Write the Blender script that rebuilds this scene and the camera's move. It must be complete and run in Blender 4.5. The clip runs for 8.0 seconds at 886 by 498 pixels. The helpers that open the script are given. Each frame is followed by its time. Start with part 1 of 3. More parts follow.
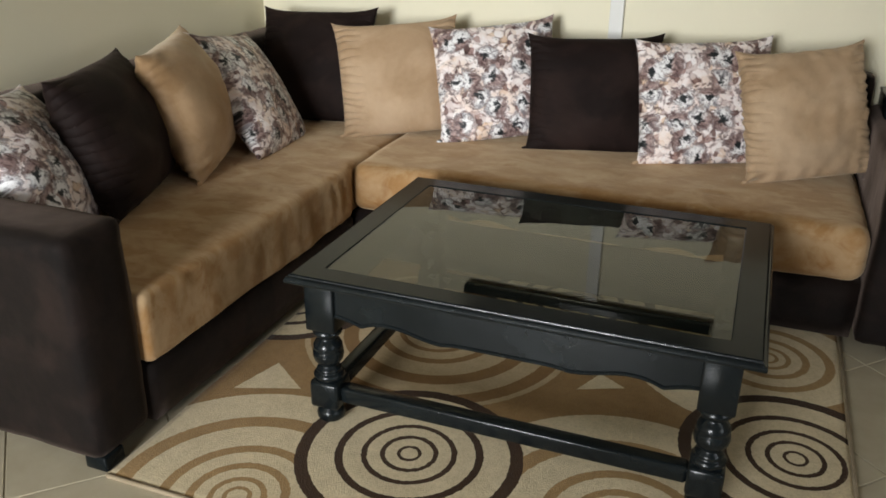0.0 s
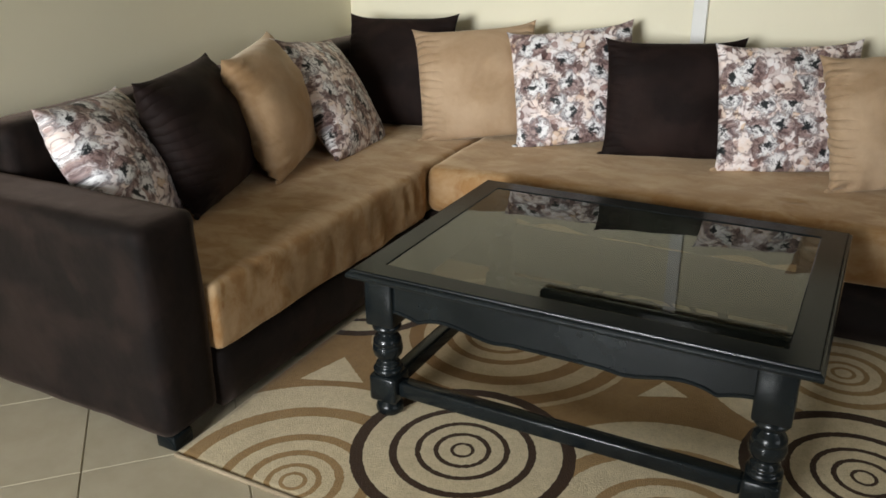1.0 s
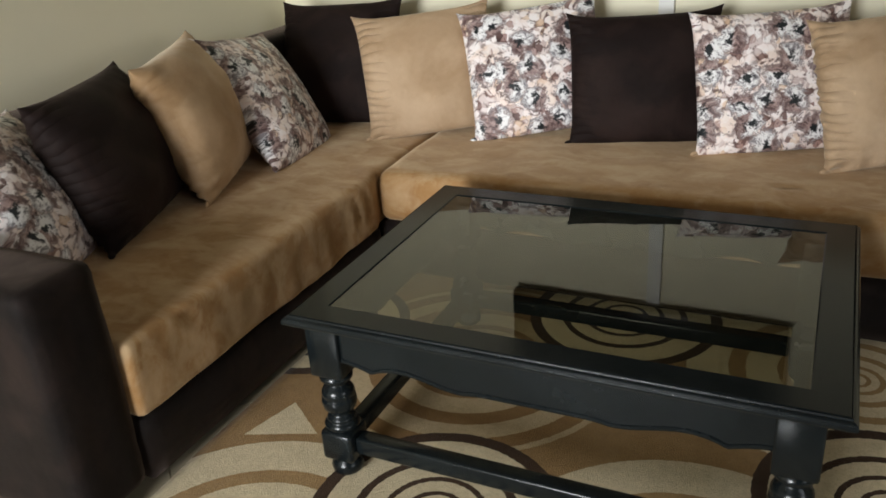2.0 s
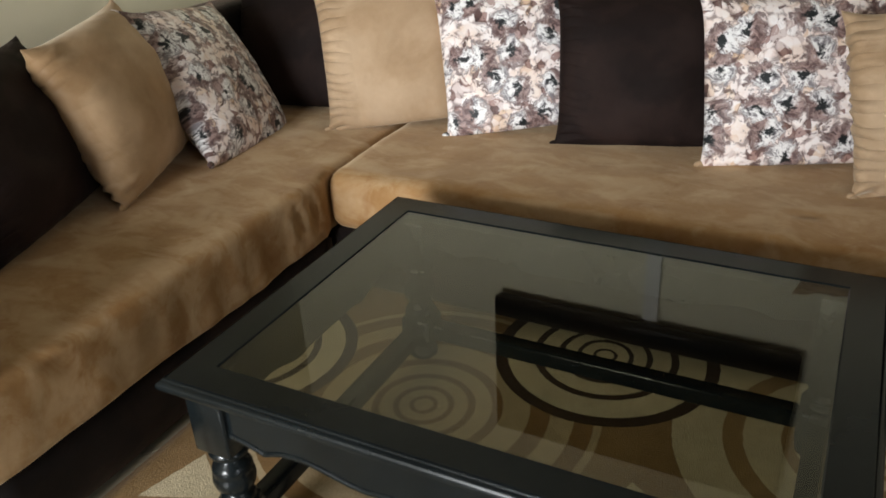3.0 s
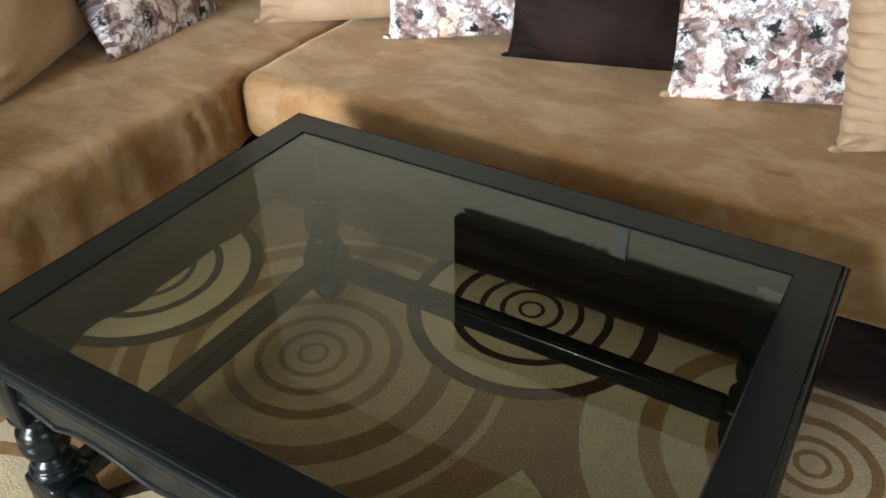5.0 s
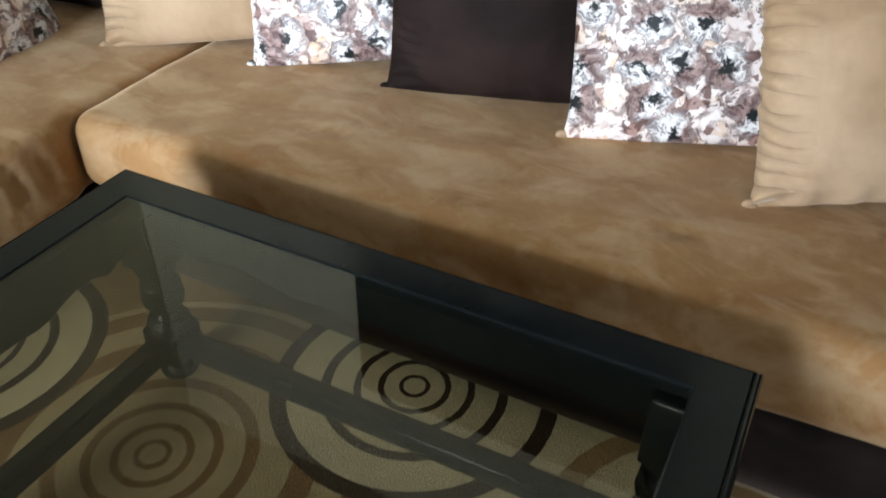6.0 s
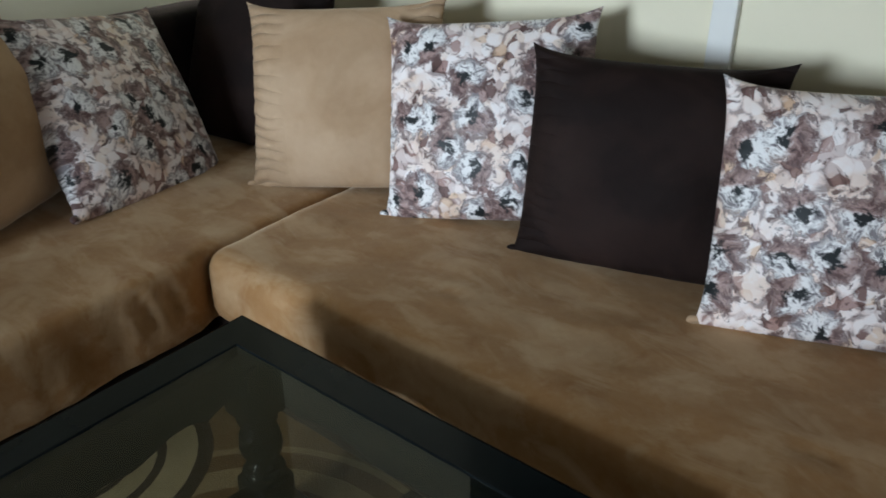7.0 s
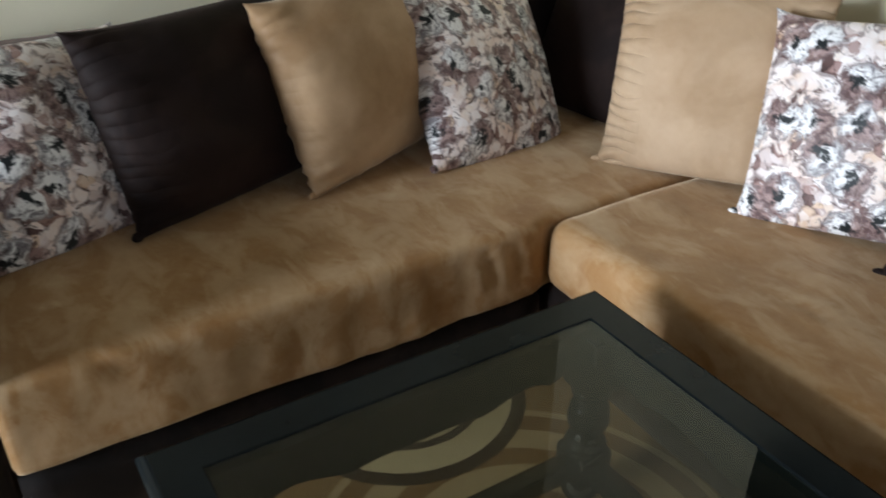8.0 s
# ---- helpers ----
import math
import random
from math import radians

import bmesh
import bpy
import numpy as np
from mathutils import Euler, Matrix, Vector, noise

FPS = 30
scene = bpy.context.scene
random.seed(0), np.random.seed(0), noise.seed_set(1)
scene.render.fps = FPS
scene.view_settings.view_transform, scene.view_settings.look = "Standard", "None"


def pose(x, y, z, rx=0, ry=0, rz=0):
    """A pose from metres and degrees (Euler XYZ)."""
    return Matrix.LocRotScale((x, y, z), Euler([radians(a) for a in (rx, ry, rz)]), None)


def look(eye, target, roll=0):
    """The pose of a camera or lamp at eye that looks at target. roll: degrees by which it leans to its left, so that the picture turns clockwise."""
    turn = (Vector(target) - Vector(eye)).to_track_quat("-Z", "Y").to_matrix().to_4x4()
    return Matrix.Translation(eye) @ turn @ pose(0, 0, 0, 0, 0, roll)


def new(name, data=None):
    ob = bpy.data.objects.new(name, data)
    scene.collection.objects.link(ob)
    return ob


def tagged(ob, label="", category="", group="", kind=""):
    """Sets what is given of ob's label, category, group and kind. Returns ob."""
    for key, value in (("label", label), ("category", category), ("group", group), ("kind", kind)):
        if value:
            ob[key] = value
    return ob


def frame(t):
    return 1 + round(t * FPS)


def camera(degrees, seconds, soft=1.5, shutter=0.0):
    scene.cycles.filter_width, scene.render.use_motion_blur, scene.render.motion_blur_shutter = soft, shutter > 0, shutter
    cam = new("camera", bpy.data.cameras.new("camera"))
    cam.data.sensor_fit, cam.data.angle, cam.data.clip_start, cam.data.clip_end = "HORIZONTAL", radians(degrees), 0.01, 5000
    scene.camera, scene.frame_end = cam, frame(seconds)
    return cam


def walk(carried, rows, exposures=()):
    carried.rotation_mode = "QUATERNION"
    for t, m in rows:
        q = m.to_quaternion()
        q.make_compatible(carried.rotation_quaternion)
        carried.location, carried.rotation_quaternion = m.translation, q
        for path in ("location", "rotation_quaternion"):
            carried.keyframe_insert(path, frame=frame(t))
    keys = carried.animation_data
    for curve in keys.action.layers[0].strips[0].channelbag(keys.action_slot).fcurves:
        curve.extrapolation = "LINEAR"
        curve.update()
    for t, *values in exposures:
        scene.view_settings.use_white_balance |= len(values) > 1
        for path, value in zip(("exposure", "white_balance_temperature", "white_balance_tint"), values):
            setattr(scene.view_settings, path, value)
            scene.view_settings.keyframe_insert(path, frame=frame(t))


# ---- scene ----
cam = camera(56.5, 8.0, soft=1.6, shutter=0.2)
PATH = [
    (0, (1.089, -2.58, 1.386), (0.434, -0.864, 0.595), 0.6),
    (0.5, (1.184, -2.578, 1.393), (0.371, -0.916, 0.633), 0.1),
    (1, (1.201, -2.572, 1.372), (0.327, -0.946, 0.603), -0.7),
    (1.2, (1.195, -2.537, 1.376), (0.324, -0.923, 0.579), -1.0),
    (2.3, (1.067, -2.079, 1.36), (0.272, -0.449, 0.516), -4.8),
    (2.5, (1.071, -1.981, 1.356), (0.29, -0.36, 0.483), -4.0),
    (2.8, (1.082, -1.841, 1.37), (0.27, -0.265, 0.445), -2.8),
    (3, (1.069, -1.744, 1.353), (0.231, -0.18, 0.43), -3.0),
    (3.2, (1.016, -1.666, 1.374), (0.217, -0.083, 0.449), -2.4),
    (3.5, (0.986, -1.567, 1.365), (0.201, 0.033, 0.456), -2.4),
    (4, (0.953, -1.52, 1.333), (0.203, 0.045, 0.339), -1.4),
    (5.3, (1.226, -1.202, 1.287), (0.366, 0.171, 0.115), -0.7),
    (5.5, (1.2, -1.123, 1.279), (0.387, 0.273, 0.1), 0.2),
    (6, (1.168, -0.947, 1.289), (0.444, 0.485, 0.095), 0.5),
    (6.2, (1.151, -0.84, 1.321), (0.318, 0.553, 0.153), -1.8),
    (6.5, (1.15, -0.844, 1.333), (0.185, 0.581, 0.314), -0.6),
    (6.7, (1.145, -0.836, 1.332), (0.122, 0.583, 0.363), -0.2),
    (7, (1.162, -0.818, 1.332), (0.057, 0.555, 0.387), -0.2),
    (7.3, (1.142, -0.856, 1.335), (-0.085, 0.397, 0.374), -0.7),
    (7.5, (1.132, -0.882, 1.321), (-0.201, 0.253, 0.355), -0.1),
    (7.8, (1.095, -0.903, 1.293), (-0.374, 0.044, 0.32), -0.9),
    (8, (1.015, -0.99, 1.356), (-0.451, -0.079, 0.347), 0.6),
]
EXPOSURES = [(0.0, -0.17, 6500, 10), (0.5, -0.23, 6480, 10), (2.4, -0.10, 6480, 10), (3.0, -0.03, 6480, 10), (3.5, -0.31, 6400, 10), (4.1, 0.03, 6350, 10), (5.3, 0.58, 6050, 9), (6.0, 0.52, 5800, 7), (6.5, -0.34, 5650, 6), (7.0, -0.46, 5550, 5), (7.5, -0.40, 5700, 7), (7.8, 0.05, 5740, 8), (8.0, 0.10, 5750, 8)]
walk(cam, [(t, look(eye, target, roll)) for t, eye, target, roll in PATH], EXPOSURES)

# ==== body of the place
# ---------------------------------------------------------------- light
world = bpy.data.worlds.new("sky")
scene.world = world
world.use_nodes = True
wn = world.node_tree.nodes
sky = wn.new("ShaderNodeTexSky")
sky.sky_type, sky.sun_disc, sky.sun_elevation, sky.sun_rotation = "NISHITA", False, radians(40), radians(170)
world.node_tree.links.new(sky.outputs[0], wn["Background"].inputs[0])
wn["Background"].inputs[1].default_value = 0.12

WIN_X, WIN_Z, WIN_W, WIN_H = -0.30, 1.50, 1.80, 1.50     # window in the wall behind the camera
ROOM_L, ROOM_R, ROOM_F, ROOM_B, ROOM_H = -1.255, 4.6, -6.0, 1.04, 2.8
daylight = new("window_daylight", bpy.data.lights.new("window_daylight", "AREA"))
daylight.data.shape, daylight.data.size, daylight.data.size_y = "RECTANGLE", WIN_W, WIN_H
daylight.data.energy, daylight.data.color, daylight.data.spread = 62, (0.955, 0.985, 1.0), radians(64)
daylight.matrix_world = look((WIN_X, ROOM_F - 0.03, WIN_Z), (WIN_X - 0.1, 1.0, 0.35))

W2_Y, W2_Z, W2_W, W2_H = -2.6, 1.50, 1.80, 1.40        # fill window added in the right wall, out of view
# Fill lamp added to brighten the short side of the sofa.
softlight = new("added_fill_light", bpy.data.lights.new("added_fill_light", "AREA"))
softlight.data.shape, softlight.data.size, softlight.data.size_y = "RECTANGLE", W2_W, W2_H
softlight.data.energy, softlight.data.color, softlight.data.spread = 6.5, (0.96, 0.98, 1.0), radians(90)
softlight.matrix_world = look((ROOM_R + 0.03, W2_Y, W2_Z), (-0.6, -0.3, -0.2))


# ---------------------------------------------------------------- materials
def material(name, rough=0.6, metal=0.0):
    m = bpy.data.materials.new(name)
    m.use_nodes = True
    b = m.node_tree.nodes["Principled BSDF"]
    b.inputs["Roughness"].default_value, b.inputs["Metallic"].default_value = rough, metal
    return m, m.node_tree.nodes, m.node_tree.links, b


def coords(n, kind="Object"):
    return n.new("ShaderNodeTexCoord").outputs[kind]


def noise_tex(n, l, vec, scale, detail=4.0, rough=0.55, dist=0.0):
    t = n.new("ShaderNodeTexNoise")
    t.inputs["Scale"].default_value, t.inputs["Detail"].default_value = scale, detail
    t.inputs["Roughness"].default_value, t.inputs["Distortion"].default_value = rough, dist
    l.new(vec, t.inputs["Vector"])
    return t


def ramp(n, l, fac, stops, mode="LINEAR"):
    r = n.new("ShaderNodeValToRGB")
    r.color_ramp.interpolation = mode
    e = r.color_ramp.elements
    while len(e) < len(stops):
        e.new(0.5)
    for el, (p, c) in zip(e, stops):
        el.position, el.color = p, (*c, 1)
    l.new(fac, r.inputs[0])
    return r.outputs[0]


def mix(n, l, fac, a, b, blend="MIX"):
    m = n.new("ShaderNodeMix")
    m.data_type, m.blend_type = "RGBA", blend
    for value, sock in ((fac, m.inputs[0]), (a, m.inputs[6]), (b, m.inputs[7])):
        if isinstance(value, (int, float)):
            sock.default_value = value
        elif isinstance(value, tuple):
            sock.default_value = (*value, 1)
        else:
            l.new(value, sock)
    return m.outputs[2]


def calc(n, l, op, a, b=0.0, c=None, clamp=False):
    m = n.new("ShaderNodeMath")
    m.operation, m.use_clamp = op, clamp
    for value, sock in zip((a, b, c), m.inputs):
        if value is None:
            continue
        if isinstance(value, (int, float)):
            sock.default_value = value
        else:
            l.new(value, sock)
    return m.outputs[0]


def bump(n, l, b, height, strength, dist=0.002):
    t = n.new("ShaderNodeBump")
    t.inputs["Strength"].default_value, t.inputs["Distance"].default_value = strength, dist
    l.new(height, t.inputs["Height"])
    l.new(t.outputs[0], b.inputs["Normal"])


def pucker(n, l, v, edge=0.15):
    """Height of the gathers that run in from a cushion's upright seams."""
    sep = n.new("ShaderNodeSeparateXYZ")
    l.new(v, sep.inputs[0])
    wander = noise_tex(n, l, v, 6, 1, 0.5)
    phase = calc(n, l, "MULTIPLY_ADD", sep.outputs[2], 100.0, calc(n, l, "MULTIPLY", wander.outputs[0], 9.0))
    fold = calc(n, l, "POWER", calc(n, l, "ABSOLUTE", calc(n, l, "SINE", phase)), 0.6)
    mask = n.new("ShaderNodeMapRange")
    mask.inputs["From Min"].default_value, mask.inputs["From Max"].default_value = edge, 0.25
    l.new(calc(n, l, "ABSOLUTE", sep.outputs[0]), mask.inputs["Value"])
    return calc(n, l, "MULTIPLY", fold, mask.outputs[0])


def velvet(name, low, mid, high, sheen, nap=5.0, sheen_tint=(1, 0.9, 0.75), gathers=0.0, rough=0.75, gloss=0.15):
    """Short-pile velvet: brushed patches of nap at two scales, and a fine pile."""
    m, n, l, b = material(name, rough)
    v = coords(n)
    patches = noise_tex(n, l, v, nap, 5, 0.6, 0.4)
    fine = noise_tex(n, l, v, 42, 3, 0.6)
    c = ramp(n, l, patches.outputs[0], [(0.32, low), (0.46, mid), (0.56, mid), (0.70, high)])
    drawn = n.new("ShaderNodeMapping")
    drawn.inputs["Scale"].default_value = (0.75, 1.5, 1.0)
    drawn.inputs["Rotation"].default_value = (0, 0, 0.45)
    l.new(v, drawn.inputs[0])
    brushed = noise_tex(n, l, drawn.outputs[0], nap * 1.1, 4, 0.6, 0.6)
    c = mix(n, l, ramp(n, l, brushed.outputs[0], [(0.47, (0, 0, 0)), (0.58, (0.55, 0.55, 0.55)), (0.72, (0.75, 0.75, 0.75))]), c, high)
    c = mix(n, l, ramp(n, l, brushed.outputs[0], [(0.30, (0.48, 0.48, 0.48)), (0.40, (0.32, 0.32, 0.32)), (0.49, (0, 0, 0))]), c, low)
    c = mix(n, l, 0.14, c, ramp(n, l, fine.outputs[0], [(0.3, low), (0.7, high)]))
    l.new(c, b.inputs["Base Color"])
    b.inputs["Sheen Weight"].default_value = sheen
    b.inputs["Sheen Roughness"].default_value = 0.4
    b.inputs["Sheen Tint"].default_value = (*sheen_tint, 1)
    b.inputs["Specular IOR Level"].default_value = gloss
    pile = noise_tex(n, l, v, 900, 2)
    height = calc(n, l, "MULTIPLY", pile.outputs[0], 0.05)
    soft = noise_tex(n, l, v, 11, 3, 0.5)
    height = calc(n, l, "ADD", height, calc(n, l, "MULTIPLY", soft.outputs[0], 0.8))
    if gathers:
        height = calc(n, l, "ADD", height, calc(n, l, "MULTIPLY", pucker(n, l, v), gathers))
    bump(n, l, b, height, 0.7, 0.006)
    return m


BEIGE = velvet("beige_velvet", (0.265, 0.126, 0.040), (0.345, 0.193, 0.078), (0.49, 0.345, 0.20), 0.55, 7.0, (1.0, 0.79, 0.54))
BEIGE_PILLOW = velvet("beige_cushion_velvet", (0.33, 0.215, 0.120), (0.41, 0.28, 0.168), (0.50, 0.36, 0.235), 0.3, 4.0, (1, 0.88, 0.7), 2.8)
BROWN = velvet("chocolate_velvet", (0.0022, 0.0013, 0.0010), (0.0040, 0.0023, 0.0018), (0.016, 0.0090, 0.0068), 0.20, 5.0, (0.8, 0.6, 0.5))
BEIGE_PLAIN = velvet("smooth_beige_cushion_velvet", (0.26, 0.150, 0.068), (0.325, 0.200, 0.100), (0.44, 0.295, 0.17), 0.35, 4.0, (1, 0.88, 0.7), 0.3, 0.56, 0.25)
DARK_PILLOW = velvet("dark_cushion_velvet", (0.0058, 0.0028, 0.0023), (0.0090, 0.0044, 0.0036), (0.021, 0.0112, 0.0090), 0.05, 5.0, (0.8, 0.6, 0.5), 0.8)


def floral_cloth():
    """Satin print: pale petals, mauve and black flower hearts, tan leaves."""
    m, n, l, b = material("floral_satin", 0.5)
    v = coords(n)
    info = n.new("ShaderNodeObjectInfo")
    shift = n.new("ShaderNodeVectorMath")
    shift.operation = "ADD"
    l.new(v, shift.inputs[0])
    scl = n.new("ShaderNodeVectorMath")
    scl.operation = "SCALE"
    scl.inputs[0].default_value = (7.0, 3.0, 5.0)
    l.new(info.outputs["Random"], scl.inputs["Scale"])
    l.new(scl.outputs[0], shift.inputs[1])
    v = shift.outputs[0]
    sep = n.new("ShaderNodeSeparateXYZ")
    l.new(v, sep.inputs[0])
    flat = n.new("ShaderNodeCombineXYZ")
    l.new(sep.outputs[0], flat.inputs[0])
    l.new(sep.outputs[2], flat.inputs[1])
    v2 = flat.outputs[0]
    warp = noise_tex(n, l, v2, 16, 2, 0.5)
    wv = mix(n, l, 0.05, v2, warp.outputs[1], "ADD")

    def cells(scale, feature="F1"):
        t = n.new("ShaderNodeTexVoronoi")
        t.voronoi_dimensions, t.feature = "2D", feature
        t.inputs["Scale"].default_value = scale
        l.new(wv, t.inputs["Vector"])
        return t
    flowers, petals = cells(9.4), cells(44)
    flowers.inputs["Randomness"].default_value = 0.85
    strokes = noise_tex(n, l, wv, 58, 4, 0.65, 0.25)
    dabs = noise_tex(n, l, wv, 30, 4, 0.6, 0.9)
    pick = n.new("ShaderNodeSeparateColor")
    l.new(petals.outputs["Color"], pick.inputs[0])
    own = n.new("ShaderNodeSeparateColor")
    l.new(flowers.outputs["Color"], own.inputs[0])
    grain = calc(n, l, "SUBTRACT", strokes.outputs[0], 0.5)
    # ground: overlapping petals, white, blush, tan and mauve, each softly shaded towards its rim
    c = ramp(n, l, pick.outputs[0], [(0.0, (0.96, 0.95, 0.96)), (0.34, (0.94, 0.88, 0.87)), (0.54, (0.97, 0.96, 0.97)), (0.66, (0.76, 0.60, 0.45)), (0.73, (0.95, 0.92, 0.92)), (0.90, (0.42, 0.29, 0.27)), (1.0, (0.10, 0.058, 0.055))])
    rim = calc(n, l, "MULTIPLY_ADD", grain, 0.9, petals.outputs["Distance"])
    c = mix(n, l, 0.7, c, ramp(n, l, rim, [(0.42, (1, 1, 1)), (0.58, (0.82, 0.74, 0.71)), (0.75, (0.16, 0.10, 0.095))]), "MULTIPLY")
    c = mix(n, l, ramp(n, l, dabs.outputs[0], [(0.55, (0, 0, 0)), (0.63, (0.8, 0.8, 0.8))]), c, (0.92, 0.88, 0.87))
    c = mix(n, l, ramp(n, l, dabs.outputs[0], [(0.355, (0.9, 0.9, 0.9)), (0.42, (0, 0, 0))]), c, (0.11, 0.062, 0.055))
    tints = noise_tex(n, l, v2, 8, 3, 0.6, 0.8)
    c = mix(n, l, 0.6, c, ramp(n, l, tints.outputs[0], [(0.38, (0.88, 0.74, 0.62)), (0.50, (1, 0.97, 0.95)), (0.62, (1, 1, 1))]), "MULTIPLY")
    # a rose: dark heart, grey and white petals on one side of it, a mauve halo on the other
    reach = calc(n, l, "MULTIPLY_ADD", grain, 0.75, flowers.outputs["Distance"])
    away = n.new("ShaderNodeVectorMath")
    away.operation = "SUBTRACT"
    l.new(wv, away.inputs[0])
    l.new(flowers.outputs["Position"], away.inputs[1])
    parts = n.new("ShaderNodeSeparateXYZ")
    l.new(away.outputs[0], parts.inputs[0])
    turn = calc(n, l, "MULTIPLY", own.outputs[0], 6.283)
    lean = calc(n, l, "ADD", calc(n, l, "MULTIPLY", parts.outputs[0], calc(n, l, "COSINE", turn)), calc(n, l, "MULTIPLY", parts.outputs[1], calc(n, l, "SINE", turn)))
    lean = calc(n, l, "MULTIPLY_ADD", lean, 16.0, calc(n, l, "MULTIPLY_ADD", grain, 0.8, 0.55), clamp=True)
    halo = mix(n, l, ramp(n, l, strokes.outputs[0], [(0.42, (0, 0, 0)), (0.60, (1, 1, 1))]), (0.11, 0.062, 0.060), (0.43, 0.31, 0.29))
    pale = mix(n, l, ramp(n, l, strokes.outputs[0], [(0.40, (0, 0, 0)), (0.53, (1, 1, 1))]), (0.22, 0.21, 0.23), (0.93, 0.95, 0.96))
    petal = mix(n, l, ramp(n, l, lean, [(0.38, (0, 0, 0)), (0.58, (1, 1, 1))]), halo, pale)
    c = mix(n, l, ramp(n, l, reach, [(0.34, (0.95, 0.95, 0.95)), (0.47, (0, 0, 0))]), c, petal)
    # grey outline round the outer petals
    line = ramp(n, l, reach, [(0.35, (0, 0, 0)), (0.41, (0.85, 0.85, 0.85)), (0.47, (0, 0, 0))])
    c = mix(n, l, line, c, (0.15, 0.10, 0.10))
    c = mix(n, l, ramp(n, l, reach, [(0.08, (1, 1, 1)), (0.17, (0, 0, 0))]), c, (0.012, 0.016, 0.018))
    c = mix(n, l, 1.0, c, (0.93, 0.90, 0.89), "MULTIPLY")
    l.new(c, b.inputs["Base Color"])
    b.inputs["Sheen Weight"].default_value = 0.05
    b.inputs["Specular IOR Level"].default_value = 0.3
    weave = noise_tex(n, l, v, 500, 2)
    bump(n, l, b, weave.outputs[0], 0.12, 0.001)
    return m


FLORAL = floral_cloth()


def lacquer(name, rough=0.3, gloss=0.13):
    m, n, l, b = material(name, rough)
    v = coords(n)
    grain = noise_tex(n, l, v, 6, 5, 0.6)
    l.new(ramp(n, l, grain.outputs[0], [(0.3, (0.0045, 0.0062, 0.0070)), (0.7, (0.0085, 0.0115, 0.0125))]), b.inputs["Base Color"])
    r = n.new("ShaderNodeMapRange")
    r.inputs["To Min"].default_value, r.inputs["To Max"].default_value = rough - 0.07, rough + 0.12
    l.new(grain.outputs[0], r.inputs["Value"])
    l.new(r.outputs[0], b.inputs["Roughness"])
    b.inputs["Specular IOR Level"].default_value = gloss
    return m


BLACK = lacquer("black_lacquered_wood", 0.17)
BLACK_GLOSS = lacquer("glossy_black_lacquer", 0.20, 0.30)
BLACK_SIDE = lacquer("black_gloss_plastic", 0.15)


def paint(name, color, dark):
    m, n, l, b = material(name, 0.62)
    v = coords(n)
    big = noise_tex(n, l, v, 1.3, 4)
    l.new(mix(n, l, calc(n, l, "MULTIPLY", big.outputs[0], 0.5), color, dark), b.inputs["Base Color"])
    fine = noise_tex(n, l, v, 160, 3)
    bump(n, l, b, fine.outputs[0], 0.15, 0.002)
    return m


WALL = paint("cream_wall_paint", (0.81, 0.755, 0.57), (0.76, 0.70, 0.52))
# Unseen ceiling, coloured dark so that less light bounces off it.
CEILING = paint("low_bounce_ceiling_paint", (0.36, 0.33, 0.28), (0.32, 0.29, 0.25))
# Unseen south wall, toned below the cream walls to limit the light it returns.
FAR_WALL = paint("low_bounce_wall_paint", (0.55, 0.48, 0.36), (0.50, 0.43, 0.32))
WHITE = paint("white_plastic", (0.80, 0.79, 0.75), (0.77, 0.76, 0.72))
GROUT = paint("tile_grout", (0.42, 0.37, 0.27), (0.35, 0.31, 0.22))


def tile_mat():
    m, n, l, b = material("cream_ceramic_tile", 0.22)
    v = coords(n)
    info = n.new("ShaderNodeObjectInfo")
    cloud = noise_tex(n, l, v, 7, 5, 0.6)
    c = ramp(n, l, cloud.outputs[0], [(0.3, (0.42, 0.365, 0.255)), (0.7, (0.50, 0.44, 0.32))])
    c = mix(n, l, calc(n, l, "MULTIPLY", info.outputs["Random"], 0.2), c, (0.46, 0.40, 0.29))
    l.new(c, b.inputs["Base Color"])
    return m


TILE = tile_mat()


